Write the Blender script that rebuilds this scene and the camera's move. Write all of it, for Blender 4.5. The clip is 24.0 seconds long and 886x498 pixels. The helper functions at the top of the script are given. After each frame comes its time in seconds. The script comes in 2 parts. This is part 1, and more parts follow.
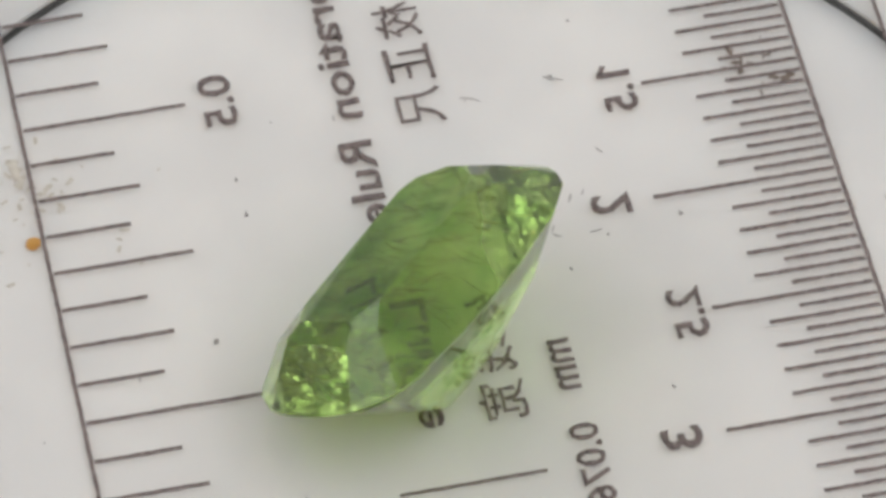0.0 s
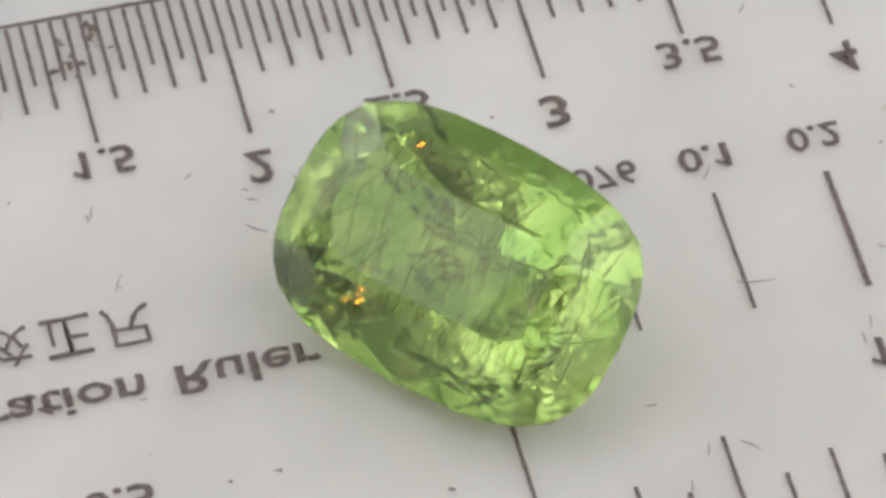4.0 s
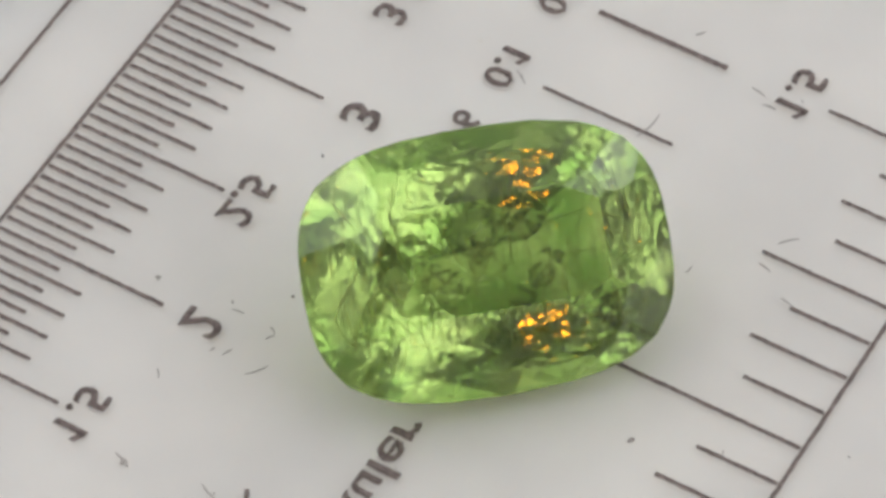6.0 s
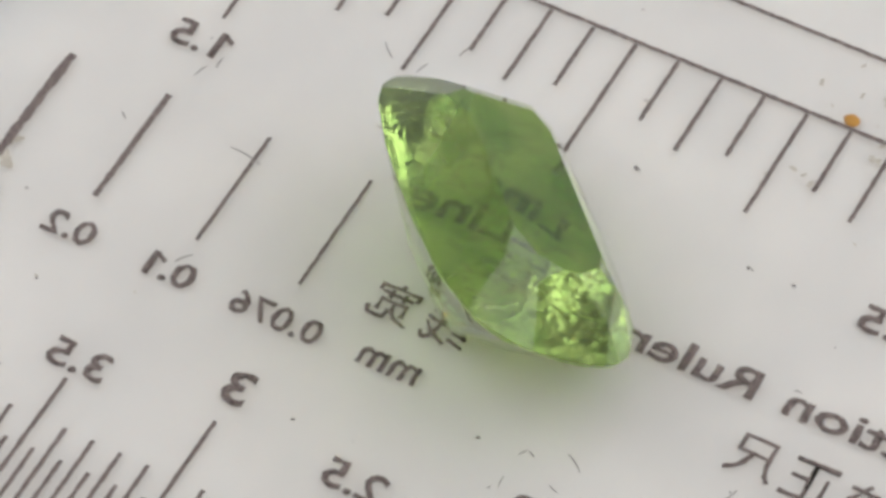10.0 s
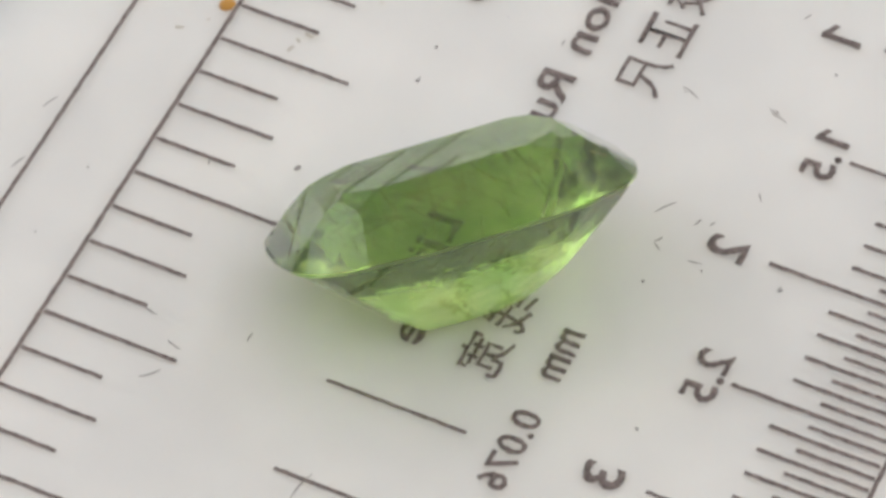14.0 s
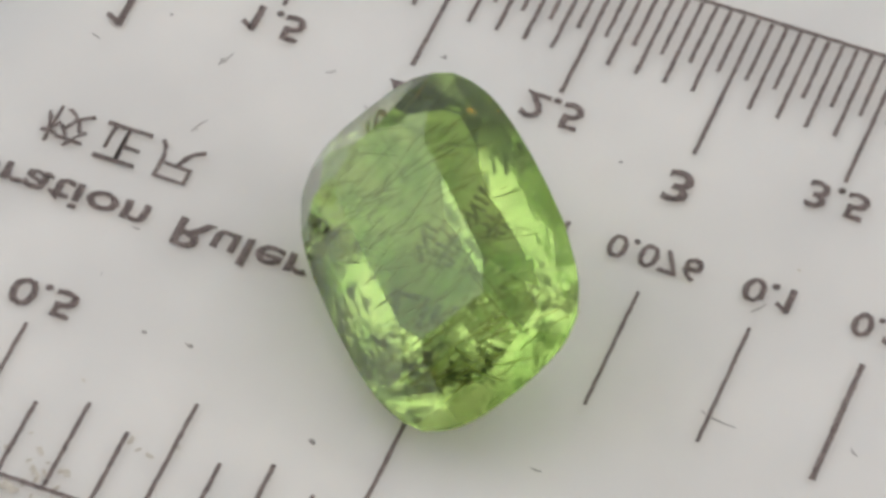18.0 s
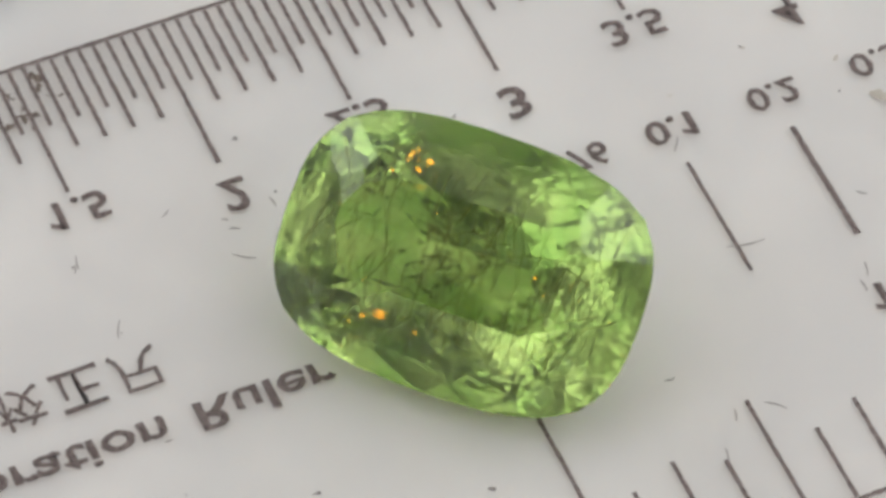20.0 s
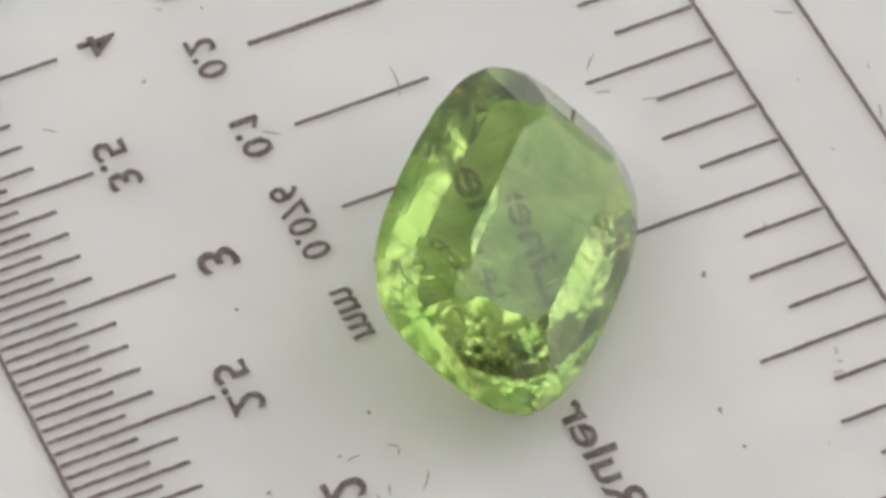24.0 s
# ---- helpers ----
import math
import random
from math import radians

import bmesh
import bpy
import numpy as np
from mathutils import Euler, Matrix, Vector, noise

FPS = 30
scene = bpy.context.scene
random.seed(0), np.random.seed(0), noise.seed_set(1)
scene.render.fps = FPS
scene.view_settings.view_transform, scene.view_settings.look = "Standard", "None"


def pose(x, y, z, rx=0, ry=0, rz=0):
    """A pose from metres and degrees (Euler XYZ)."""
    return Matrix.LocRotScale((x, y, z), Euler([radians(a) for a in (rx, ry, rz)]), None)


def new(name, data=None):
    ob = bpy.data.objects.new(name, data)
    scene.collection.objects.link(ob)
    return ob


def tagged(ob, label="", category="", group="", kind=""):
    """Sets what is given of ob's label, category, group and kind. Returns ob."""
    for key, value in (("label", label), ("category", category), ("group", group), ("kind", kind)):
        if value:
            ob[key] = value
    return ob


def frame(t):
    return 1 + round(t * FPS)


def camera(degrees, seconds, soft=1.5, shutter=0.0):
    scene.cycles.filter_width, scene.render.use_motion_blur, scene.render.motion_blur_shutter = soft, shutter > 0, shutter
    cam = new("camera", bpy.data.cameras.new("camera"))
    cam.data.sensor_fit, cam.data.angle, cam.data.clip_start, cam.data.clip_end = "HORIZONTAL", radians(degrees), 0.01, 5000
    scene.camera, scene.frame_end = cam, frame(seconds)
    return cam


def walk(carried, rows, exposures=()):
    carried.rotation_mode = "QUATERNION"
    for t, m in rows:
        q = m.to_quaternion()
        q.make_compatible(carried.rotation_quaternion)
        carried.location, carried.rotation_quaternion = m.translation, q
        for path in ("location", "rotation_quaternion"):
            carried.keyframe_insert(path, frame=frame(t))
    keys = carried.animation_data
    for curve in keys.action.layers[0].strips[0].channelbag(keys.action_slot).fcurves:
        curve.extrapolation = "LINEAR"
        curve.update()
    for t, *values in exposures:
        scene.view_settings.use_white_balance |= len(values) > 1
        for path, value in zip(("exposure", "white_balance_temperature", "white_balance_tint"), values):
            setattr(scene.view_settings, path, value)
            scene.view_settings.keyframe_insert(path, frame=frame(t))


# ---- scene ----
CM = 0.01

# camera: on a stand, settling during the first second and a half
cam = camera(9.855, 24.0, soft=3.6)
EYE = (-0.00085, -0.100738, 0.131125)


def cam_pose(dx, dy, dz, pitch, yaw, roll):
    return pose(EYE[0] + dx * CM, EYE[1] + dy * CM, EYE[2] + dz * CM, 38.045 + pitch, 0, yaw) @ pose(0, 0, 0, 0, 0, 0.867 + roll)


walk(cam, [
    (0.0, cam_pose(-0.086, -0.178, 0.293, 0.616, -0.861, -0.618)),
    (0.5, cam_pose(-0.102, -0.151, 0.162, 0.63, -0.722, -0.673)),
    (1.0, cam_pose(0.006, 0.092, 0.087, -0.177, -0.015, -1.142)),
    (2.0, cam_pose(-0.067, 0.119, 0.1, -0.5, -0.412, -0.65)),
    (3.2, cam_pose(-0.03, 0.05, 0.04, -0.2, -0.18, -0.3)),
    (4.5, cam_pose(0, 0, 0, 0, 0, 0)),
    (24.0, cam_pose(0, 0, 0, 0, 0, 0))],
     exposures=[(0.0, 0.1), (1.0, 0.1), (2.0, 0.04), (5.0, 0.0), (7.0, 0.0), (9.0, 0.06), (13.0, 0.18), (15.0, 0.18), (17.0, 0.05), (18.0, -0.02), (21.0, -0.02), (24.0, 0.05)])

# light: daylight from two large unseen windows, added facing each other
world = bpy.data.worlds.new("sky")
scene.world = world
world.use_nodes = True
wn = world.node_tree.nodes
sky = wn.new("ShaderNodeTexSky")
sky.sky_type = "NISHITA"
sky.sun_disc = False
sky.sun_elevation = radians(50)
sky.sun_rotation = radians(0)
wn["Background"].inputs["Strength"].default_value = 0.05
world.node_tree.links.new(sky.outputs["Color"], wn["Background"].inputs["Color"])


def area(name, m, w, h, power, colour):
    data = bpy.data.lights.new(name, "AREA")
    data.shape, data.size, data.size_y, data.energy, data.color = "RECTANGLE", w, h, power, colour
    ob = new(name, data)
    ob.matrix_world = m
    return ob


# each fills the opening of its added window, placed to suit the stone's reflections
EAST = (-1.3, 1.85, 0.40, 2.3)
WEST = (-0.9, 1.85, 0.42, 2.3)
area("added_window_light_east", pose(1.16, (EAST[0] + EAST[1]) / 2, (EAST[2] + EAST[3]) / 2, 0, 90, 0), EAST[3] - EAST[2], EAST[1] - EAST[0], 30.8, (0.99, 0.984, 0.955))
area("added_window_light_west", pose(-1.16, (WEST[0] + WEST[1]) / 2, (WEST[2] + WEST[3]) / 2, 0, -90, 0), WEST[3] - WEST[2], WEST[1] - WEST[0], 24.6, (0.99, 0.984, 0.955))


# ---- materials ----
def material(name):
    m = bpy.data.materials.new(name)
    m.use_nodes = True
    t = m.node_tree
    return m, t.nodes, t.links, t.nodes["Principled BSDF"]


def noisy(name, a, b, scale, rough=0.6, bump=0.0, bump_scale=None, spec=0.5):
    """A plain surface whose colour wanders between a and b, with fine relief."""
    m, n, l, p = material(name)
    co = n.new("ShaderNodeTexCoord")
    no = n.new("ShaderNodeTexNoise")
    no.inputs["Scale"].default_value = scale
    no.inputs["Detail"].default_value = 8
    ramp = n.new("ShaderNodeValToRGB")
    ramp.color_ramp.elements[0].position, ramp.color_ramp.elements[1].position = 0.35, 0.65
    ramp.color_ramp.elements[0].color, ramp.color_ramp.elements[1].color = (*a, 1), (*b, 1)
    l.new(co.outputs["Object"], no.inputs["Vector"])
    l.new(no.outputs["Fac"], ramp.inputs["Fac"])
    l.new(ramp.outputs["Color"], p.inputs["Base Color"])
    p.inputs["Roughness"].default_value = rough
    p.inputs["Specular IOR Level"].default_value = spec
    if bump:
        n2 = n.new("ShaderNodeTexNoise")
        n2.inputs["Scale"].default_value = bump_scale or scale * 6
        n2.inputs["Detail"].default_value = 6
        bp = n.new("ShaderNodeBump")
        bp.inputs["Strength"].default_value = bump
        bp.inputs["Distance"].default_value = 0.00005
        l.new(co.outputs["Object"], n2.inputs["Vector"])
        l.new(n2.outputs["Fac"], bp.inputs["Height"])
        l.new(bp.outputs["Normal"], p.inputs["Normal"])
    return m


WHITE_DISC = noisy("white_turntable", (0.66, 0.645, 0.628), (0.738, 0.717, 0.692), 160, 0.55, 0.15, 2500)
disc_node = WHITE_DISC.node_tree.nodes["Principled BSDF"]
disc_node.inputs["Subsurface Weight"].default_value = 0.75
disc_node.inputs["Subsurface Radius"].default_value = (1.0, 0.92, 0.85)
disc_node.inputs["Subsurface Scale"].default_value = 0.006
DARK_GAP = noisy("dark_rubber", (0.012, 0.010, 0.010), (0.02, 0.018, 0.017), 400, 0.7)
DESK = noisy("grey_desk_laminate", (0.19, 0.185, 0.18), (0.25, 0.245, 0.24), 6, 0.5)
WALL = noisy("room_wall", (0.70, 0.70, 0.69), (0.78, 0.78, 0.77), 3, 0.9)
# unseen wall behind the camera, near black to put dark reflections into the stone
DARK_REFLECTED = noisy("dark_reflected_wall", (0.045, 0.044, 0.043), (0.07, 0.069, 0.067), 3, 0.9)
CEILING = noisy("white_ceiling", (0.76, 0.75, 0.735), (0.82, 0.81, 0.795), 3, 0.9)
FLOOR = noisy("paved_ground", (0.13, 0.12, 0.105), (0.2, 0.185, 0.165), 4, 0.85)
INK = noisy("print_ink", (0.072, 0.054, 0.052), (0.26, 0.205, 0.195), 9000, 0.6, spec=0.2)
AMBER = noisy("amber_blob", (0.42, 0.20, 0.03), (0.55, 0.28, 0.05), 1500, 0.3)
STAIN = noisy("brown_stain", (0.44, 0.40, 0.34), (0.58, 0.54, 0.48), 2500, 0.7)
SMUDGE = noisy("dark_smudge", (0.10, 0.075, 0.06), (0.22, 0.17, 0.14), 2500, 0.7)
DUST = noisy("grey_dust", (0.16, 0.14, 0.14), (0.30, 0.27, 0.26), 3000, 0.8)
NEEDLE = noisy("needle_inclusion", (0.15, 0.12, 0.045), (0.26, 0.21, 0.07), 800, 0.5)


def clear_plastic():
    m, n, l, p = material("clear_plastic")
    out = n["Material Output"]
    n.remove(p)
    tr = n.new("ShaderNodeBsdfTransparent")
    gl = n.new("ShaderNodeBsdfGlossy")
    gl.inputs["Roughness"].default_value = 0.12
    face = n.new("ShaderNodeLayerWeight")
    face.inputs["Blend"].default_value = 0.5
    steep = n.new("ShaderNodeMath")
    steep.operation = "POWER"
    steep.inputs[1].default_value = 5
    gloss = n.new("ShaderNodeMath")
    gloss.operation = "MULTIPLY_ADD"
    gloss.inputs[1].default_value, gloss.inputs[2].default_value = 0.8, 0.02
    mix = n.new("ShaderNodeMixShader")
    l.new(face.outputs["Facing"], steep.inputs[0])
    l.new(steep.outputs["Value"], gloss.inputs[0])
    l.new(gloss.outputs["Value"], mix.inputs["Fac"])
    l.new(tr.outputs["BSDF"], mix.inputs[1])
    l.new(gl.outputs["BSDF"], mix.inputs[2])
    l.new(mix.outputs["Shader"], out.inputs["Surface"])
    return m


PLASTIC = clear_plastic()


# size and lie of the stone
HALF_L, HALF_W, GIRDLE = 0.00597, 0.004236, 0.00012
EDGE_Z = -0.00006  # upper edge of the thin girdle
CROWN_H = 0.00177
TILT, LEAN = 36.4, 2.86
GX, GY = 1.9305, 2.4594
LAID = pose(0, 0, 0, 0, 0, 42.77) @ pose(0, 0, 0, TILT, 0, 0) @ pose(0, 0, 0, 0, LEAN, 0)


def support(phi, p=2.98):
    q = p / (p - 1)
    return (abs(HALF_L * math.cos(phi)) ** q + abs(HALF_W * math.sin(phi)) ** q) ** (1 / q)


REST = LAID.to_3x3().transposed() @ Vector((0, 0, -1))
REST_DIST = 0.00299


# cells a metre along and across the stone, and how far they lean
CELLS = (((1700, 1200, 1700), 0.06), ((5200, 2000, 4000), 0.10))


def gem_glass():
    m, n, l, p = material("green_gem")
    co = n.new("ShaderNodeTexCoord")
    no = n.new("ShaderNodeTexNoise")
    no.inputs["Scale"].default_value = 500
    no.inputs["Detail"].default_value = 4
    ramp = n.new("ShaderNodeValToRGB")
    ramp.color_ramp.elements[0].position, ramp.color_ramp.elements[1].position = 0.36, 0.60
    ramp.color_ramp.elements[0].color, ramp.color_ramp.elements[1].color = (0.27, 0.525, 0.085, 1), (0.56, 0.77, 0.20, 1)
    l.new(co.outputs["Object"], no.inputs["Vector"])
    l.new(no.outputs["Fac"], ramp.inputs["Fac"])
    l.new(ramp.outputs["Color"], p.inputs["Base Color"])
    p.inputs["Transmission Weight"].default_value = 0.975
    # small uneven facets and steps below the girdle: each cell of a cell pattern leans its own way
    split = n.new("ShaderNodeSeparateXYZ")
    l.new(co.outputs["Object"], split.inputs["Vector"])
    below = n.new("ShaderNodeMapRange")
    below.inputs["From Min"].default_value, below.inputs["From Max"].default_value = 0.0002, -0.0002
    below.inputs["To Min"].default_value, below.inputs["To Max"].default_value = 0.0, 1.0
    l.new(split.outputs["Z"], below.inputs["Value"])
    patch = n.new("ShaderNodeTexNoise")
    patch.inputs["Scale"].default_value = 420
    patch.inputs["Detail"].default_value = 1
    l.new(co.outputs["Object"], patch.inputs["Vector"])
    rough = n.new("ShaderNodeMapRange")
    rough.inputs["From Min"].default_value, rough.inputs["From Max"].default_value = 0.42, 0.62
    rough.inputs["To Min"].default_value, rough.inputs["To Max"].default_value = 0.4, 1.0
    l.new(patch.outputs["Fac"], rough.inputs["Value"])
    total = None
    for scale, lean in CELLS:
        stretch = n.new("ShaderNodeMapping")
        stretch.inputs["Scale"].default_value = scale
        l.new(co.outputs["Object"], stretch.inputs["Vector"])
        cell = n.new("ShaderNodeTexVoronoi")
        cell.inputs["Scale"].default_value = 1.0
        l.new(stretch.outputs["Vector"], cell.inputs["Vector"])
        off = n.new("ShaderNodeVectorMath")
        off.operation = "SUBTRACT"
        l.new(stretch.outputs["Vector"], off.inputs[0])
        l.new(cell.outputs["Position"], off.inputs[1])
        way = n.new("ShaderNodeVectorMath")
        way.operation = "SUBTRACT"
        way.inputs[1].default_value = (0.5, 0.5, 0.5)
        l.new(cell.outputs["Color"], way.inputs[0])
        dot = n.new("ShaderNodeVectorMath")
        dot.operation = "DOT_PRODUCT"
        l.new(off.outputs["Vector"], dot.inputs[0])
        l.new(way.outputs["Vector"], dot.inputs[1])
        mul = n.new("ShaderNodeMath")
        mul.operation = "MULTIPLY"
        mul.inputs[1].default_value = lean
        l.new(dot.outputs["Value"], mul.inputs[0])
        if total:
            add = n.new("ShaderNodeMath")
            add.operation = "ADD"
            l.new(total, add.inputs[0])
            l.new(mul.outputs["Value"], add.inputs[1])
            total = add.outputs["Value"]
        else:
            total = mul.outputs["Value"]
    # the facet that it lies on is polished flat
    flat = n.new("ShaderNodeVectorMath")
    flat.operation = "DOT_PRODUCT"
    flat.inputs[1].default_value = REST
    l.new(co.outputs["Object"], flat.inputs[0])
    off_rest = n.new("ShaderNodeMapRange")
    off_rest.inputs["From Min"].default_value, off_rest.inputs["From Max"].default_value = REST_DIST - 0.00004, REST_DIST - 0.00012
    off_rest.inputs["To Min"].default_value, off_rest.inputs["To Max"].default_value = 0.0, 1.0
    l.new(flat.outputs["Value"], off_rest.inputs["Value"])
    for factor in (below.outputs["Result"], rough.outputs["Result"], off_rest.outputs["Result"]):
        mul = n.new("ShaderNodeMath")
        mul.operation = "MULTIPLY"
        l.new(total, mul.inputs[0])
        l.new(factor, mul.inputs[1])
        total = mul.outputs["Value"]
    bp = n.new("ShaderNodeBump")
    bp.inputs["Strength"].default_value = 1.0
    bp.inputs["Distance"].default_value = 0.0001
    l.new(total, bp.inputs["Height"])
    l.new(bp.outputs["Normal"], p.inputs["Normal"])
    p.inputs["Coat Weight"].default_value = 0.6
    p.inputs["Specular Tint"].default_value = (0.76, 0.93, 0.42, 1)
    p.inputs["Coat IOR"].default_value = 1.6
    p.inputs["Coat Roughness"].default_value = 0.02
    p.inputs["IOR"].default_value = 1.57
    # the girdle is left frosted
    mid = n.new("ShaderNodeMath")
    mid.inputs[1].default_value = (GIRDLE - EDGE_Z) / 2
    away = n.new("ShaderNodeMath")
    away.operation = "ABSOLUTE"
    frost = n.new("ShaderNodeMapRange")
    frost.inputs["From Min"].default_value, frost.inputs["From Max"].default_value = 0.00004, 0.00006
    frost.inputs["To Min"].default_value, frost.inputs["To Max"].default_value = 0.3, 0.0
    l.new(split.outputs["Z"], mid.inputs[0])
    l.new(mid.outputs["Value"], away.inputs[0])
    l.new(away.outputs["Value"], frost.inputs["Value"])
    l.new(frost.outputs["Result"], p.inputs["Roughness"])
    return m


GEM = gem_glass()


# ---- mesh helpers ----
def part(name, bm, mat, parent=None, label="", kind="", category=""):
    me = bpy.data.meshes.new(name)
    bm.to_mesh(me)
    bm.free()
    me.materials.append(mat)
    ob = new(name, me)
    ob.parent = parent
    return tagged(ob, label, category, "", kind)


def box(bm, x0, y0, z0, x1, y1, z1):
    v = [bm.verts.new(p) for p in ((x0, y0, z0), (x1, y0, z0), (x1, y1, z0), (x0, y1, z0), (x0, y0, z1), (x1, y0, z1), (x1, y1, z1), (x0, y1, z1))]
    for f in ((3, 2, 1, 0), (4, 5, 6, 7), (0, 1, 5, 4), (1, 2, 6, 5), (2, 3, 7, 6), (3, 0, 4, 7)):
        bm.faces.new([v[i] for i in f])


def ring(bm, r0, r1, z0, z1, seg=128, cx=0.0, cy=0.0):
    """A flat ring, or a disc where r0 is 0."""
    loops = []
    for r, z in ((r0, z0), (r1, z0), (r1, z1), (r0, z1)):
        loops.append([bm.verts.new((cx + r * math.cos(2 * math.pi * i / seg), cy + r * math.sin(2 * math.pi * i / seg), z)) for i in range(seg)] if r > 0
                     else [bm.verts.new((cx, cy, z))])
    for k in range(4):
        a, b = loops[k], loops[(k + 1) % 4]
        if len(a) == 1 and len(b) == 1:
            continue
        for i in range(seg):
            j = (i + 1) % seg
            if len(a) == 1:
                bm.faces.new((a[0], b[j], b[i]))
            elif len(b) == 1:
                bm.faces.new((a[i], a[j], b[0]))
            else:
                bm.faces.new((a[i], a[j], b[j], b[i]))
    bmesh.ops.recalc_face_normals(bm, faces=bm.faces)


# ---- setting ----
# unseen room that closes the place; pale surfaces bounce light to the stone
def room():
    def slab(name, boxes, mat, label, cat):
        bm = bmesh.new()
        for b in boxes:
            box(bm, *b)
        return tagged(part(name, bm, mat), label, cat, "", "structure")

    def pierced(x0, x1, o):
        """A wall with one added window opening, o: y from, y to, z from, z to."""
        return [(x0, -2, -0.78, x1, o[0], 2.4), (x0, o[1], -0.78, x1, 2, 2.4), (x0, o[0], -0.78, x1, o[1], o[2]), (x0, o[0], o[3], x1, o[1], 2.4)]
    slab("ground", [(-80, -80, -0.9, 80, 80, -0.84)], FLOOR, "plain grey-brown ground outside", "ground")
    slab("floor", [(-1.25, -2.15, -0.83, 1.25, 2.15, -0.78)], FLOOR, "plain grey-brown floor", "floor")
    slab("ceiling", [(-1.25, -2.15, 2.4, 1.25, 2.15, 2.46)], CEILING, "plain white ceiling", "ceiling")
    slab("wall_north", [(-1.1, 2.0, -0.78, 1.1, 2.15, 2.4)], WALL, "plain grey wall", "wall")
    # out of view; its dark colour stands in for the dark camera side
    slab("wall_south", [(-1.1, -2.15, -0.78, 1.1, -2.0, 2.4)], DARK_REFLECTED, "plain wall out of view, kept dark for dark reflections in the stone", "wall")
    slab("wall_east", pierced(1.1, 1.25, EAST), WALL, "plain grey wall out of view with a wide window opening added for light", "wall")
    slab("wall_west", pierced(-1.25, -1.1, WEST), WALL, "plain grey wall out of view with a window opening added for light", "wall")


def desk():
    root = tagged(new("desk"), "grey laminate desk under the turntable", "desk")
    root.location = (0, 0.2, -0.78)
    bm = bmesh.new()
    box(bm, -0.6, -0.6, 0.732, 0.6, 0.4, 0.76)
    bmesh.ops.bevel(bm, geom=bm.edges[:], offset=0.003, segments=2, affect="EDGES")
    part("desktop", bm, DESK, root)
    for sx in (-0.55, 0.55):
        for sy in (-0.55, 0.35):
            bm = bmesh.new()
            box(bm, sx - 0.025, sy - 0.025, 0, sx + 0.025, sy + 0.025, 0.732)
            part("leg", bm, DESK, root)


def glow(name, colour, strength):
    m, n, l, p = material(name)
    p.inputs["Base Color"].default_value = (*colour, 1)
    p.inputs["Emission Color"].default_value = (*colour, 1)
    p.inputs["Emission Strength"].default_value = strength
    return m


def tube(bm, pts, r, seg=12):
    rows = []
    for i, p in enumerate(pts):
        d = (Vector(pts[min(i + 1, len(pts) - 1)]) - Vector(pts[max(i - 1, 0)])).normalized()
        a = d.orthogonal().normalized() if not rows else (axis - d * axis.dot(d)).normalized()
        axis = a
        b = d.cross(a)
        rows.append([bm.verts.new(Vector(p) + a * r * math.cos(t) + b * r * math.sin(t)) for t in (2 * math.pi * k / seg for k in range(seg))])
    for q, w in zip(rows, rows[1:]):
        for k in range(seg):
            bm.faces.new((q[k], q[(k + 1) % seg], w[(k + 1) % seg], w[k]))
    bm.faces.new(rows[0][::-1])
    bm.faces.new(rows[-1])
    bmesh.ops.recalc_face_normals(bm, faces=bm.faces)


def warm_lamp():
    """A small unseen gooseneck lamp, added behind the camera to make the gold glints in the stone."""
    lamp = tagged(new("added_gooseneck_lamp"), "small dark gooseneck lamp with an orange bulb, unseen, added for gold glints", "lamp")
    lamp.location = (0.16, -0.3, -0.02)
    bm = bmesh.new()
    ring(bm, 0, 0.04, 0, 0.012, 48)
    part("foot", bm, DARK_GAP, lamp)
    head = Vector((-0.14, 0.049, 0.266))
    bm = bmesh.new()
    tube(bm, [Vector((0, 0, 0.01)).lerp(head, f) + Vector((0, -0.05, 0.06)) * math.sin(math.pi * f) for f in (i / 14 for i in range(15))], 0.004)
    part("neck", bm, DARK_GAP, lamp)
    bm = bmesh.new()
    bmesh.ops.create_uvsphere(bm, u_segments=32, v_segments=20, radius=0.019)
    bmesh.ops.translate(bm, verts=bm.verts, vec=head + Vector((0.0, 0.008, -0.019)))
    part("bulb", bm, glow("warm_bulb", (1.0, 0.27, 0.03), 8.0), lamp, "glowing orange bulb added for gold glints")


room()
desk()
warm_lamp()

TOP = -0.0001  # top of the turntable


def turntable():
    base = tagged(new("display_turntable"), "white round housing of a small display turntable", "turntable")
    base.location = (0, 0, -0.02)
    bm = bmesh.new()
    ring(bm, 0.02103, 0.05, 0, 0.02 + TOP, 160)
    part("housing", bm, WHITE_DISC, base)
    bm = bmesh.new()
    ring(bm, 0, 0.02103, 0, 0.010, 160)
    part("gap_floor", bm, DARK_GAP, base, "dark gap round the turning disc")
    disc = tagged(new("turntable_disc"), "white turning disc with a dark rubber rim", "turntable disc")
    bm = bmesh.new()
    ring(bm, 0, 0.02060, -0.0095, TOP, 160)
    part("platter", bm, WHITE_DISC, disc)
    bm = bmesh.new()
    ring(bm, 0.02060, 0.02092, -0.0028, TOP - 0.00002, 160)
    part("rubber_rim", bm, DARK_GAP, disc, "thin black rubber rim")
    return disc


DISC = turntable()

# ---- ruler: plan in centimetres, x across it and y along it ----
AX, AY = 1.8257, 2.5324  # where the turning axis goes through it
INK_Z0, INK_Z1 = 0.0, 0.00002
PLATE_Z0, PLATE_Z1 = 0.00003, 0.0003
DIRT_Z = 0.000004  # dirt sticks to the printed face
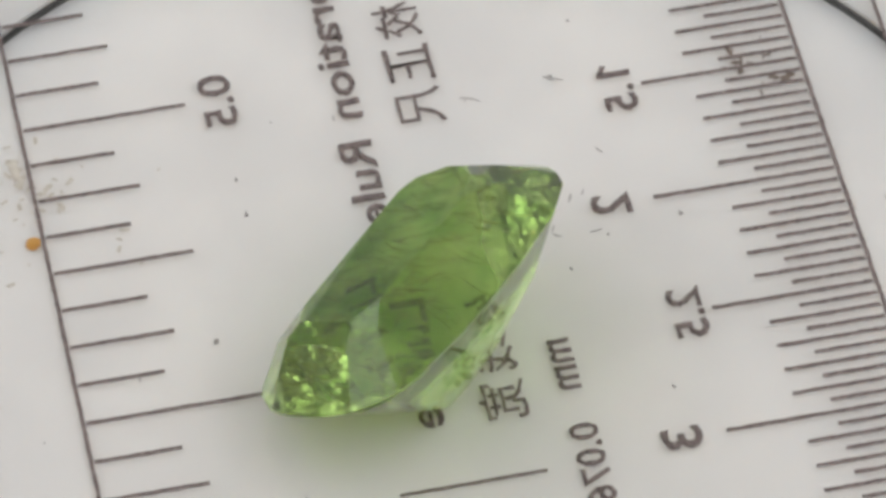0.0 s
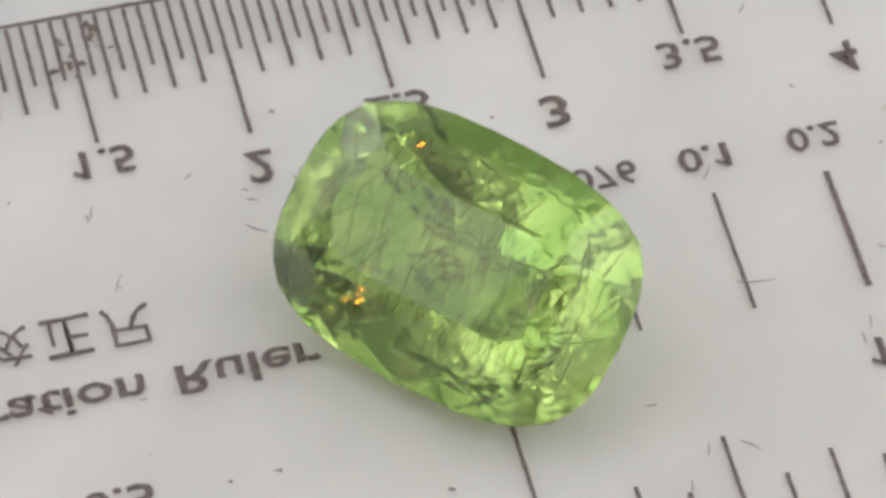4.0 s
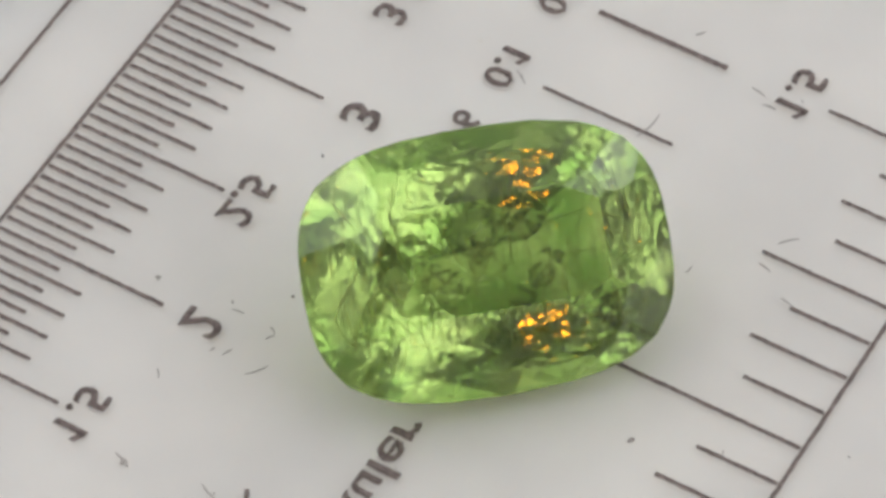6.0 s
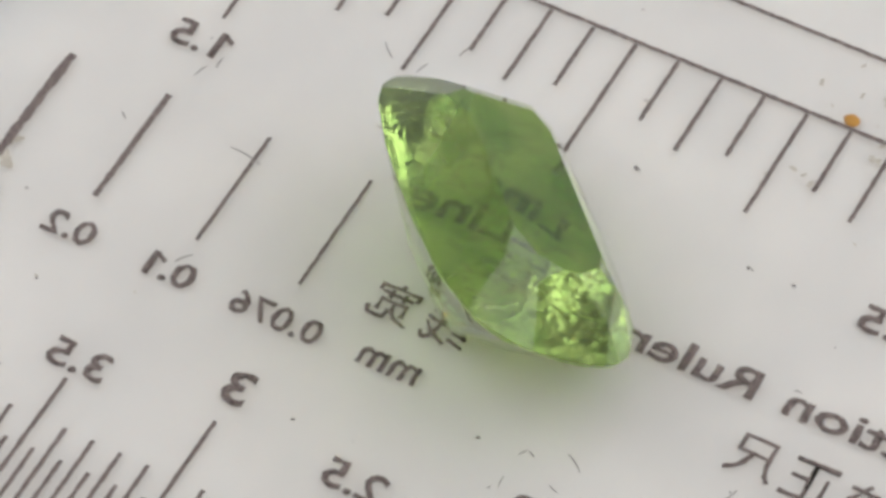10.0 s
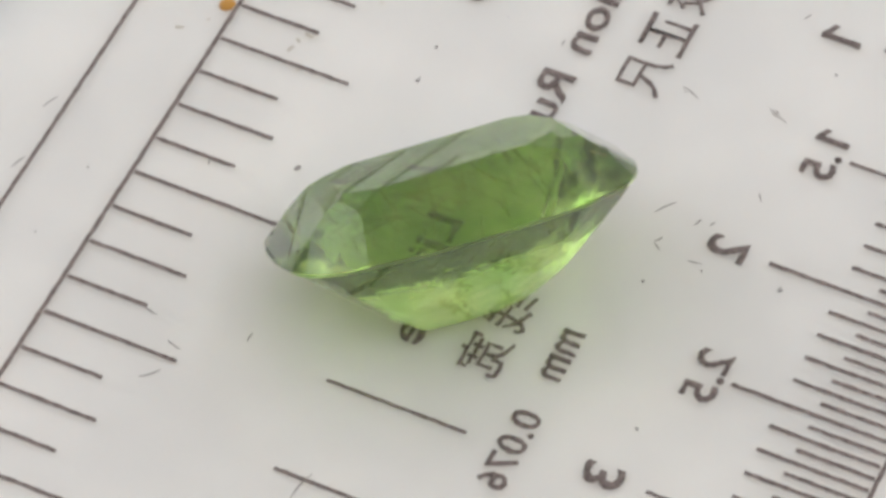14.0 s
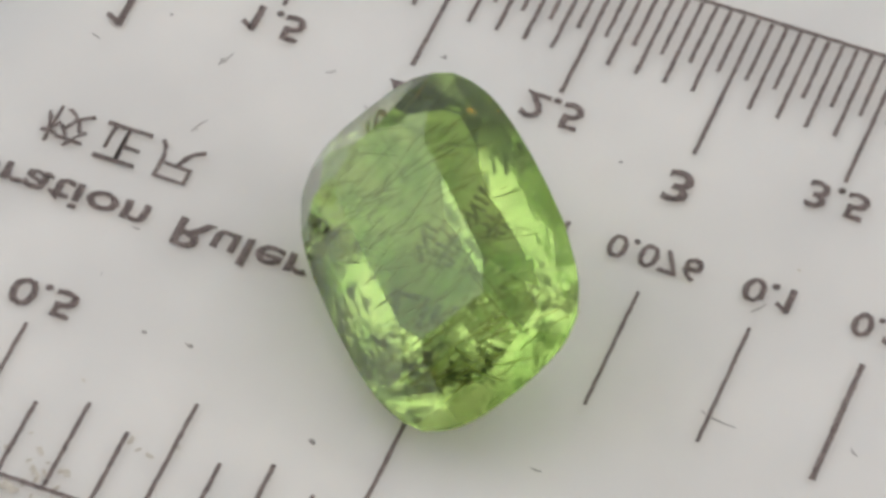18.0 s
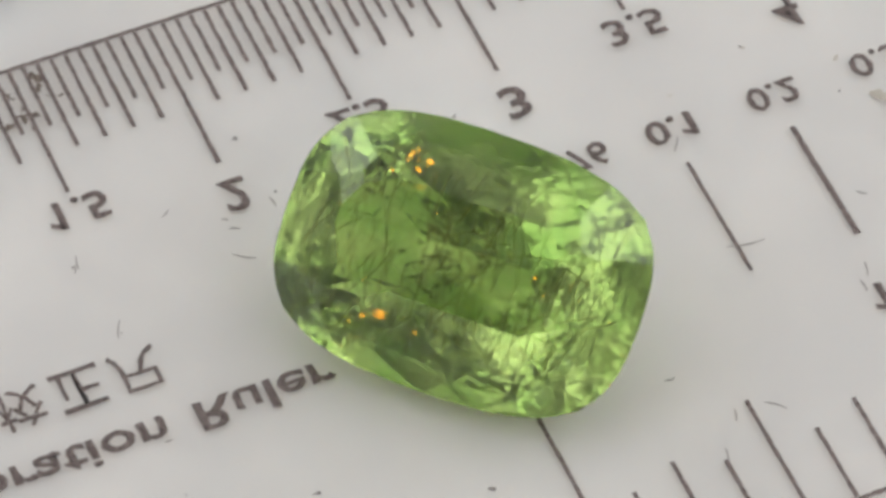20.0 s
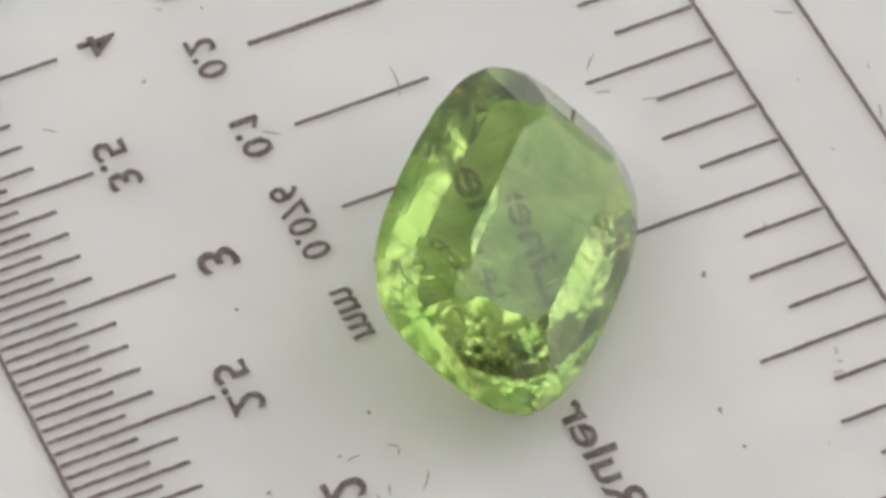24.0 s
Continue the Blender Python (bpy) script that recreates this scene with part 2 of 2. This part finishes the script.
RULER = tagged(new("calibration_ruler"), "clear plastic calibration ruler lying face down, black scales and lettering", "ruler")


def rx(x):
    return (x - AX) * CM


def ry(y):
    return (y - AY) * CM


def inked(name, x0, y0, x1, y1, wide, label="", mat=None):
    """A printed line from one place to another, with slightly ragged edges."""
    bm = bmesh.new()
    a, b = Vector((rx(x0), ry(y0), 0)), Vector((rx(x1), ry(y1), 0))
    d = (b - a).normalized()
    s = Vector((-d.y, d.x, 0))
    n = max(2, int((b - a).length / 0.00014))
    rng = random.Random(int(x0 * 7919 + y0 * 104729 + x1 * 31))
    rows = []
    for i in range(n + 1):
        p = a.lerp(b, i / n)
        w0, w1 = (wide * CM / 2 * (1 + rng.uniform(-0.24, 0.24)) for _ in (0, 1))
        rows.append([bm.verts.new((q.x, q.y, z)) for q, z in ((p - s * w0, INK_Z0), (p + s * w1, INK_Z0), (p + s * w1, INK_Z1), (p - s * w0, INK_Z1))])
    for r0, r1 in zip(rows, rows[1:]):
        for k in range(4):
            j = (k + 1) % 4
            bm.faces.new((r0[k], r0[j], r1[j], r1[k]))
    bm.faces.new(rows[0][::-1])
    bm.faces.new(rows[-1])
    bmesh.ops.recalc_face_normals(bm, faces=bm.faces)
    return part(name, bm, mat or INK, RULER, label)


RAGGED = 0.000027


def flag_one(bm, first):
    """The printed figure one has a slanting flag at its head: adds it to the first or last upright bar."""
    stem = (min if first else max)(bm.verts, key=lambda v: v.co.x)
    island, todo = {stem}, [stem]
    while todo:
        for e in todo.pop().link_edges:
            for v in e.verts:
                if v not in island:
                    island.add(v)
                    todo.append(v)
    x0, x1 = min(v.co.x for v in island), max(v.co.x for v in island)
    top, low = max(v.co.y for v in island), min(v.co.y for v in island)
    h, w = top - low, x1 - x0
    bm.faces.new([bm.verts.new((x, y, 0)) for x, y in ((x0 + 0.02 * h, top), (x0 - 0.26 * h, top - 0.18 * h), (x0 - 0.26 * h, top - 0.34 * h), (x0 + 0.02 * h, top - 0.2 * h))])


def lettering(text, x_mid, y_mid, high, long, bold=0.0, label=""):
    """Printed characters seen from behind: they read along y, and their tops point to +x."""
    cu = bpy.data.curves.new("lettering", "FONT")
    cu.body, cu.size, cu.offset, cu.resolution_u = text, 1.0, bold, 3
    ob = bpy.data.objects.new("lettering", cu)
    scene.collection.objects.link(ob)
    me = bpy.data.meshes.new_from_object(ob.evaluated_get(bpy.context.evaluated_depsgraph_get()))
    bpy.data.objects.remove(ob)
    bm = bmesh.new()
    bm.from_mesh(me)
    bpy.data.meshes.remove(me)
    if not bm.verts:
        bm.free()
        return
    if "1" in text:
        flag_one(bm, text.startswith("1"))
    bmesh.ops.subdivide_edges(bm, edges=[e for e in bm.edges if e.is_boundary], cuts=1)
    rng = random.Random(len(bm.verts))
    us, vs = [v.co.x for v in bm.verts], [v.co.y for v in bm.verts]
    u0, u1, v0, v1 = min(us), max(us), min(vs), max(vs)
    for v in bm.verts:
        u = (v.co.x - (u0 + u1) / 2) / (u1 - u0) * long
        w = (v.co.y - (v0 + v1) / 2) / (v1 - v0) * high
        v.co = (rx(x_mid + w) + rng.uniform(-RAGGED, RAGGED), ry(y_mid + u) + rng.uniform(-RAGGED, RAGGED), INK_Z0)
    res = bmesh.ops.extrude_face_region(bm, geom=bm.faces[:])
    for e in res["geom"]:
        if isinstance(e, bmesh.types.BMVert):
            e.co.z = INK_Z1
    bmesh.ops.recalc_face_normals(bm, faces=bm.faces)
    return part("lettering", bm, INK, RULER, label)


def ruler():
    bm = bmesh.new()
    box(bm, rx(-0.35), ry(-0.6), PLATE_Z0, rx(3.75), ry(6.0), PLATE_Z1)
    plate = part("plate", bm, PLASTIC, RULER, "thin clear plastic plate")
    plate.visible_shadow = False
    # borders and base lines
    inked("border_line", 0.045, -0.3, 0.045, 5.6, 0.014)
    inked("border_line", 3.362, -0.3, 3.362, 5.6, 0.014)
    inked("base_line", 0.36, 0, 0.36, 5.0, 0.015)
    inked("base_line", 3.04, -0.003, 3.04, 5.08, 0.015)
    for i in range(0, 101):
        y = i * 0.05
        end = 1.0 if i % 20 == 0 else 0.922 if i % 10 == 0 else 0.751 if i % 2 == 0 else 0.637
        inked("tick", 0.3715, y, end, y, 0.0148)
    for i in range(0, 33):
        y = i * 2.54 / 16 - 0.004
        end = 2.33 if i % 16 == 0 else 2.469 if i % 8 == 0 else 2.557 if i % 4 == 0 else 2.681 if i % 2 == 0 else 2.741
        inked("tick", 3.0285, y, end, y, 0.0148)
    # line-width samples
    for y, w in ((3.033, 0.0125), (3.414, 0.014), (3.797, 0.021), (4.168, 0.031), (4.54, 0.05)):
        inked("sample_line", 1.604, y, 2.092, y, w)
    for n in range(1, 6):
        lettering(str(n), 1.148, n, 0.135, 0.09 if n > 1 else 0.065, 0.014)
        lettering(str(n - 1) + ".5", 1.006, n - 0.498, 0.115, 0.21, 0.014)
    for text, y, long in (("0.076", 3.033, 0.325), ("0.1", 3.423, 0.17), ("0.2", 3.80, 0.18), ("0.3", 4.18, 0.18), ("mm", 2.624, 0.21)):
        lettering(text, 1.455, y, 0.10 if text != "mm" else 0.075, long, 0.014)
    for text, x, y, long in (("0.5", 2.357, 1.273, 0.23), ("1", 2.23, 2.54, 0.065), ("1.5", 2.354, 3.823, 0.21)):
        lettering(text, x, y, 0.115 if "." in text else 0.135, long, 0.014)
    lettering("Calibration", 1.94, 0.955, 0.118, 0.985, 0.016)
    lettering("Ruler", 1.938, 1.784, 0.118, 0.465, 0.016)
    lettering("Line", 1.945, 2.61, 0.118, 0.36, 0.016)
    for ch, y in (("校", 1.044), ("正", 1.245), ("尺", 1.442), ("线", 2.53), ("宽", 2.726)):
        lettering(ch, 1.683, y, 0.16, 0.16, 0.004)


ruler()


def blob(name, x, y, r, high, mat, label, seg=20, wobble=0.15, cat="speck"):
    """A low rounded drop or crumb stuck on the ruler."""
    bm = bmesh.new()
    rng = random.Random(int(x * 1000 + y * 7777))
    ph = [rng.uniform(0, 6.28) for _ in range(3)]
    rows = []
    for f, h in ((1, 0), (0.85, 0.6), (0.5, 0.92)):
        rows.append([bm.verts.new((rx(x) + r * CM * f * (1 + wobble * math.sin(2 * a + ph[0]) + wobble * 0.5 * math.sin(5 * a + ph[1])) * math.cos(a),
                                   ry(y) + r * CM * f * (1 + wobble * math.sin(2 * a + ph[0]) + wobble * 0.5 * math.sin(5 * a + ph[1])) * math.sin(a),
                                   DIRT_Z + h * high * CM)) for a in (2 * math.pi * i / seg for i in range(seg))])
    top = bm.verts.new((rx(x), ry(y), DIRT_Z + high * CM))
    for a, b in zip(rows, rows[1:]):
        for i in range(seg):
            j = (i + 1) % seg
            bm.faces.new((a[i], a[j], b[j], b[i]))
    for i in range(seg):
        bm.faces.new((rows[-1][i], rows[-1][(i + 1) % seg], top))
    bm.faces.new(rows[0][::-1])
    return part(name, bm, mat, RULER, label)


blob("amber_drop", 3.075, 1.759, 0.028, 0.006, AMBER, "small amber drop stuck on the ruler", wobble=0.06)
for sx, sy, sr in ((2.553, 2.293, 0.0105), (2.353, 1.789, 0.006), (2.36, 1.629, 0.007), (0.924, 2.087, 0.006), (1.341, 2.241, 0.006), (1.124, 2.789, 0.006), (1.425, 2.721, 0.005),
                   (1.527, 4.009, 0.005), (1.22, 1.402, 0.005), (1.186, 2.123, 0.005), (1.104, 1.169, 0.005), (3.176, 2.584, 0.004), (1.223, 3.789, 0.005), (3.207, 2.896, 0.004)):
    blob("speck", sx, sy, sr, 0.003, DUST, "tiny grey dust speck", 12, 0.3)
for sx, sy, sr in ((3.075, 1.488, 0.022), (3.11, 1.45, 0.012), (2.765, 1.764, 0.012), (2.798, 1.842, 0.011), (2.988, 1.531, 0.015), (2.911, 1.518, 0.013), (2.608, 1.529, 0.006), (1.60, 4.134, 0.030),
                   (1.685, 4.147, 0.02), (1.393, 4.062, 0.01), (2.956, 1.62, 0.015), (1.231, 3.796, 0.006), (1.324, 3.482, 0.006), (3.085, 1.42, 0.03), (3.184, 1.586, 0.008), (3.208, 1.692, 0.012), (3.046, 1.672, 0.007), (2.79, 1.80, 0.008)):
    blob("stain", sx, sy, sr, 0.0008, STAIN, "faint brown stain", 18, 0.45)
for sx, sy, sr in ((0.591, 1.423, 0.014), (0.576, 1.478, 0.015), (0.571, 1.513, 0.012), (0.424, 1.575, 0.022), (0.47, 1.567, 0.016)):
    blob("smudge", sx, sy, sr, 0.0008, SMUDGE, "dark smudge across the fine ticks", 18, 0.45)

dirt = random.Random(21)
for k in range(34):
    blob("stain", dirt.gauss(3.08, 0.14), dirt.gauss(1.55, 0.17), dirt.uniform(0.004, 0.012), 0.0006, STAIN, "faint brown stain", 16, 0.5)
for k in range(12):
    blob("smudge", dirt.gauss(0.53, 0.06), dirt.gauss(1.5, 0.05), dirt.uniform(0.004, 0.011), 0.0006, SMUDGE, "dark smudge across the fine ticks", 16, 0.5)
for k in range(10):
    blob("speck", dirt.uniform(0.1, 3.3), dirt.uniform(1.0, 4.2), dirt.uniform(0.002, 0.004), 0.002, DUST, "tiny grey dust speck", 10, 0.3)


def scratch(x0, y0, x1, y1, wide):
    bm = bmesh.new()
    a, b = Vector((rx(x0), ry(y0), 0)), Vector((rx(x1), ry(y1), 0))
    side = Vector((-(b - a).y, (b - a).x, 0)).normalized()
    bow = side * (b - a).length * 0.06
    low, high = [], []
    for i in range(7):
        f = i / 6
        p = a.lerp(b, f) + bow * (4 * f * (1 - f))
        w = wide * CM * (0.35 + 0.65 * math.sin(math.pi * (0.08 + 0.84 * f)))
        for rows, z in ((low, DIRT_Z), (high, DIRT_Z + 0.000018)):
            rows.append([bm.verts.new((*(p + side * k * w / 2).xy, z)) for k in (-1, 1)])
    for rows in (low, high):
        for q, r in zip(rows, rows[1:]):
            bm.faces.new((q[0], r[0], r[1], q[1]))
    bmesh.ops.recalc_face_normals(bm, faces=bm.faces)
    part("scratch", bm, DUST, RULER, "fine grey scratch")


for q in ((2.203, 3.764, 2.261, 3.749), (2.586, 3.222, 2.637, 3.277), (1.493, 3.431, 1.545, 3.393), (1.199, 2.095, 1.244, 2.101), (1.341, 2.1, 1.371, 2.08), (1.225, 1.917, 1.236, 1.938),
          (1.27, 1.925, 1.285, 1.96), (1.994, 3.508, 1.973, 3.383), (1.12, 1.774, 1.142, 1.744), (1.546, 1.434, 1.479, 1.464), (1.235, 1.417, 1.179, 1.43), (3.428, 2.42, 3.402, 2.359),
          (2.387, 3.004, 2.385, 2.966), (1.282, 0.956, 1.295, 0.991), (2.352, 1.766, 2.363, 1.795), (2.697, 3.031, 2.75, 3.016), (1.955, 3.901, 1.931, 3.87), (3.331, 3.164, 3.272, 3.195),
          (0.238, 2.15, 0.233, 2.206), (3.448, 2.862, 3.446, 2.839), (0.93, 2.07, 0.934, 2.096), (1.213, 1.411, 1.246, 1.40), (2.568, 3.122, 2.618, 3.108), (3.402, 2.692, 3.382, 2.635),
          (2.266, 3.718, 2.316, 3.719), (1.418, 1.963, 1.37, 1.896), (1.983, 1.445, 1.983, 1.418), (1.356, 2.049, 1.372, 2.075), (0.84, 3.739, 0.878, 3.708), (2.824, 2.407, 2.826, 2.366)):
    scratch(*q, 0.0045)


# ---- the gem ----
def cut(bm, normal, dist):
    n = Vector(normal).normalized()
    res = bmesh.ops.bisect_plane(bm, geom=bm.verts[:] + bm.edges[:] + bm.faces[:], dist=1e-8, plane_co=n * dist, plane_no=n, clear_outer=True)
    edges = [e for e in res["geom_cut"] if isinstance(e, bmesh.types.BMEdge)]
    if edges:
        bmesh.ops.contextual_create(bm, geom=edges)


def gem():
    bm = bmesh.new()
    seg = 64
    box(bm, -0.01, -0.01, -0.01, 0.01, 0.01, 0.01)
    for i in range(seg):
        phi = 2 * math.pi * (i + 0.5) / seg
        fold = math.degrees(math.atan2(abs(math.sin(phi)), abs(math.cos(phi))))
        if 39 < fold < 57:  # the corners stay fairly sharp
            continue
        cut(bm, (math.cos(phi), math.sin(phi), 0), support(phi))
    outline = [v.co.copy() for v in bm.verts]

    def facet(deg, slope, up, inset=0.0):
        """A facet that starts at the girdle edge, or inset from it."""
        phi, a = radians(deg), radians(slope)
        n = Vector((math.cos(phi) * math.sin(a), math.sin(phi) * math.sin(a), up * math.cos(a)))
        cut(bm, n, max(v.x * math.cos(phi) + v.y * math.sin(phi) for v in outline) * math.sin(a) + (EDGE_Z if up > 0 else GIRDLE) * math.cos(a) - inset)

    def nip(deg, slope, up, deep):
        """A small facet that takes a given depth off the farthest corner that way."""
        phi, a = radians(deg), radians(slope)
        n = Vector((math.cos(phi) * math.sin(a), math.sin(phi) * math.sin(a), up * math.cos(a)))
        cut(bm, n, max(v.co.dot(n) for v in bm.verts) - deep)

    # crown
    cut(bm, (0, 0, 1), CROWN_H)
    facet(90, 37.6, 1)
    facet(270, 34.0, 1)
    for s in (0, 180):
        facet(s, 39.5 if s == 0 else 41.5, 1)
        for d in (-1, 1):
            facet(s + 90 + d * 48, 40.0, 1)
    for s in (0, 180):
        for d in (-1, 1):
            facet(s + 90 + d * 10, 42.5, 1, -0.00003)
            facet(s + 90 + d * 27, 43, 1, -0.00003)
            facet(s + 90 + d * 64, 43.5, 1, -0.00003)
            facet(s + 90 + d * 80, 42.8, 1, -0.00003)
            nip(s + 90 + d * 27, 22, 1, 0.00014)
    # narrow facets along the ends of the table
    for deg, reach, slope in ((0, 0.0035, 27), (152, 0.0037, 26), (-62, 0.00265, 25), (205, 0.0036, 30)):
        phi, a = radians(deg), radians(slope)
        cut(bm, (math.cos(phi) * math.sin(a), math.sin(phi) * math.sin(a), math.cos(a)), reach * math.sin(a) + CROWN_H * math.cos(a))
    # pavilion: the stone lies on one of its large lower facets
    cut(bm, REST, REST_DIST)
    facet(90, 46.6, -1)
    for s in (0, 180):
        up = s == 0  # the half that stands clear of the ruler
        facet(s, 42.0, -1)
        for d in (-1, 1):
            facet(s + 90 + d * 9, 46.0 if up else 43.6, -1)
            facet(s + 90 + d * 20, 45.0 if up else 43.0, -1)
            facet(s + 90 + d * 45, 44.0 if up else 42.0, -1)
            facet(s + 90 + d * 67, 42.5, -1)
            facet(s + 90 + d * 10, 48.0 if up else 57.6, -1, 0.00003)
            facet(s + 90 + d * 31, 47.5 if up else 56.0, -1, 0.00002)
            facet(s + 90 + d * 56, 46, -1)
            facet(s + 90 + d * 79, 46.5, -1)
    for s in (0, 180):
        for d in (-1, 1):
            nip(s + 90 + d * 57, 31, -1, 0.00012)
            nip(s + 90 + d * 33, 39.5, -1, 0.00008)
            nip(s + 90 + d * 56, 41.0, -1, 0.00007)
            nip(s + 90 + d * 79, 42.0, -1, 0.00007)
            nip(s + 90 + d * 14, 33, -1, 0.00005)
    # tiers of slightly flatter facets towards the keel, unevenly cut
    rng = random.Random(11)
    rest_az = math.degrees(math.atan2(REST.y, REST.x))
    for fall in (0.25, 0.42, 0.62, 0.85, 1.15):
        for k in range(22):
            deg = k * 360 / 22 + rng.uniform(-5, 5)
            if abs((deg - rest_az + 180) % 360 - 180) < 24:
                continue
            d = Vector((math.cos(radians(deg)), math.sin(radians(deg)), -fall * rng.uniform(0.85, 1.15))).normalized()
            start = Vector((0, 0, -0.0004))
            bm.normal_update()
            best = None
            for f in bm.faces:
                slope = f.normal.dot(d)
                if slope > 1e-6:
                    t = f.normal.dot(f.verts[0].co - start) / slope
                    if best is None or t < best[0]:
                        best = (t, f.normal.copy())
            n = (best[1] + Vector((rng.uniform(-0.06, 0.06), rng.uniform(-0.07, 0.07), -rng.uniform(0.0, 0.06)))).normalized()
            cut(bm, n, max(n.dot(start + d * best[0]), max(n.dot(v.co) for v in bm.verts) - 0.00008))
    # hand-cut unevenness: small extra facets where others meet
    for k in range(120):
        bm.normal_update()
        bm.verts.ensure_lookup_table()
        low_verts = [v for v in bm.verts if v.co.z < -0.0004]
        v = rng.choice(low_verts)
        n = Vector((0, 0, 0))
        for f in v.link_faces:
            n += f.normal * rng.uniform(0.5, 1.5)
        n.normalize()
        if v.co.dot(n) < 0:
            n = -n
        reach = min(n.dot(v.co - e.other_vert(v).co) for e in v.link_edges)
        if reach > 1e-6:
            cut(bm, n, v.co.dot(n) - min(reach * rng.uniform(0.3, 0.8), 0.00012))
    # the lower facets are not quite flat: a mosaic of small planes, each a degree or so off
    bm.normal_update()
    resting = {v for v in bm.verts if REST.dot(v.co) > REST_DIST - 1e-7}
    lower = [f for f in bm.faces if f.normal.z < -0.2 and not all(v in resting for v in f.verts)]
    bmesh.ops.triangulate(bm, faces=lower)
    for longest, uneven in ((0.0011, 0), (0.0007, 0.0000075), (0.00042, 0.0000042)):
        edges = {e for f in bm.faces if f.normal.z < -0.2 and not all(REST.dot(v.co) > REST_DIST - 1e-7 for v in f.verts) for e in f.edges
                 if e.calc_length() > longest and max(v.co.z for v in e.verts) < -0.0002}
        bmesh.ops.subdivide_edges(bm, edges=list(edges), cuts=1)
        bmesh.ops.triangulate(bm, faces=[f for f in bm.faces if len(f.verts) > 3 and f.normal.z < -0.2 and not all(REST.dot(v.co) > REST_DIST - 1e-7 for v in f.verts)])
        bm.normal_update()
        for v in bm.verts:
            if uneven and v.co.z < -0.0002 and REST.dot(v.co) < REST_DIST - 1e-6:
                v.co -= v.normal * abs(rng.gauss(0, uneven))
    bmesh.ops.recalc_face_normals(bm, faces=bm.faces)
    low = -min((LAID.to_3x3() @ v.co).z for v in bm.verts)
    ob = part("gemstone", bm, GEM)
    tagged(ob, "transparent green cushion-cut gemstone lying tilted on the ruler", "gemstone")
    return ob, low


STONE, LOW = gem()
STONE_IN_RULER = pose(rx(GX), ry(GY), PLATE_Z1 + 0.00001 + LOW) @ LAID


def needles():
    """Fine brown needles and threads inside the stone, most of them across its length."""
    rng = random.Random(5)
    bm = bmesh.new()
    for k in range(380):
        x, y, z = rng.uniform(-0.0047, 0.0047), rng.uniform(-0.0022, 0.0022), rng.uniform(-0.0013, 0.0011)
        a = radians(90 + rng.gauss(0, 14)) if rng.random() < 0.8 else rng.uniform(0, 3.14)
        tilt = rng.gauss(0, 0.25)
        length = rng.uniform(0.0005, 0.0019)
        w = rng.choice((0.000007, 0.000009, 0.000013, 0.00002))
        d = Vector((math.cos(a) * math.cos(tilt), math.sin(a) * math.cos(tilt), math.sin(tilt)))
        side = d.cross(Vector((0, 0, 1))).normalized()
        up = side.cross(d)
        bow = side * length * rng.uniform(-0.08, 0.08)
        rows = []
        for i in range(5):
            f = i / 4
            p = Vector((x, y, z)) + d * length * (f - 0.5) + bow * 4 * f * (1 - f)
            ww = w * (0.3 + 0.7 * math.sin(math.pi * (0.1 + 0.8 * f)))
            rows.append([bm.verts.new(p + side * math.cos(t) * ww + up * math.sin(t) * ww) for t in (0, 2.09, 4.19)])
        for q, r in zip(rows, rows[1:]):
            for j in range(3):
                bm.faces.new((q[j], q[(j + 1) % 3], r[(j + 1) % 3], r[j]))
    bmesh.ops.recalc_face_normals(bm, faces=bm.faces)
    part("needle_inclusions", bm, NEEDLE, STONE, "fine brown needles inside the green stone", "stuff")


needles()


# ---- what turns ----
def motions():
    turns = [(0.0, -168.4), (0.5, -156.8), (1.0, -145.2), (1.5, -133.6), (2.0, -122.0), (2.5, -110.4), (3.5, -87.05), (4.5, -63.73), (5.0, -52.3), (5.5, -40.86), (6.0, -29.43), (6.5, -18.13), (7.0, -6.75), (7.5, 4.62), (8.0, 16.18), (8.5, 27.77), (9.0, 39.36), (9.5, 50.91), (10.0, 62.58), (10.5, 74.34), (11.5, 97.55), (12.5, 120.85), (13.0, 132.55), (13.5, 144.18), (14.0, 155.81), (14.5, 167.46), (15.0, 179.13), (15.5, 190.82), (16.0, 202.5), (16.5, 214.05), (17.0, 225.6), (17.5, 237.23), (18.0, 248.66), (18.5, 259.88), (19.5, 282.74), (20.5, 305.69), (21.0, 317.07), (21.5, 328.55), (22.0, 339.98), (22.5, 351.49), (23.0, 362.91), (23.5, 374.25), (24.0, 385.67)]
    spin = [(t, pose(0, 0, 0, 0, 0, a)) for t, a in turns]
    walk(DISC, spin)
    walk(RULER, spin)
    walk(STONE, [(t, m @ STONE_IN_RULER) for t, m in spin])


motions()
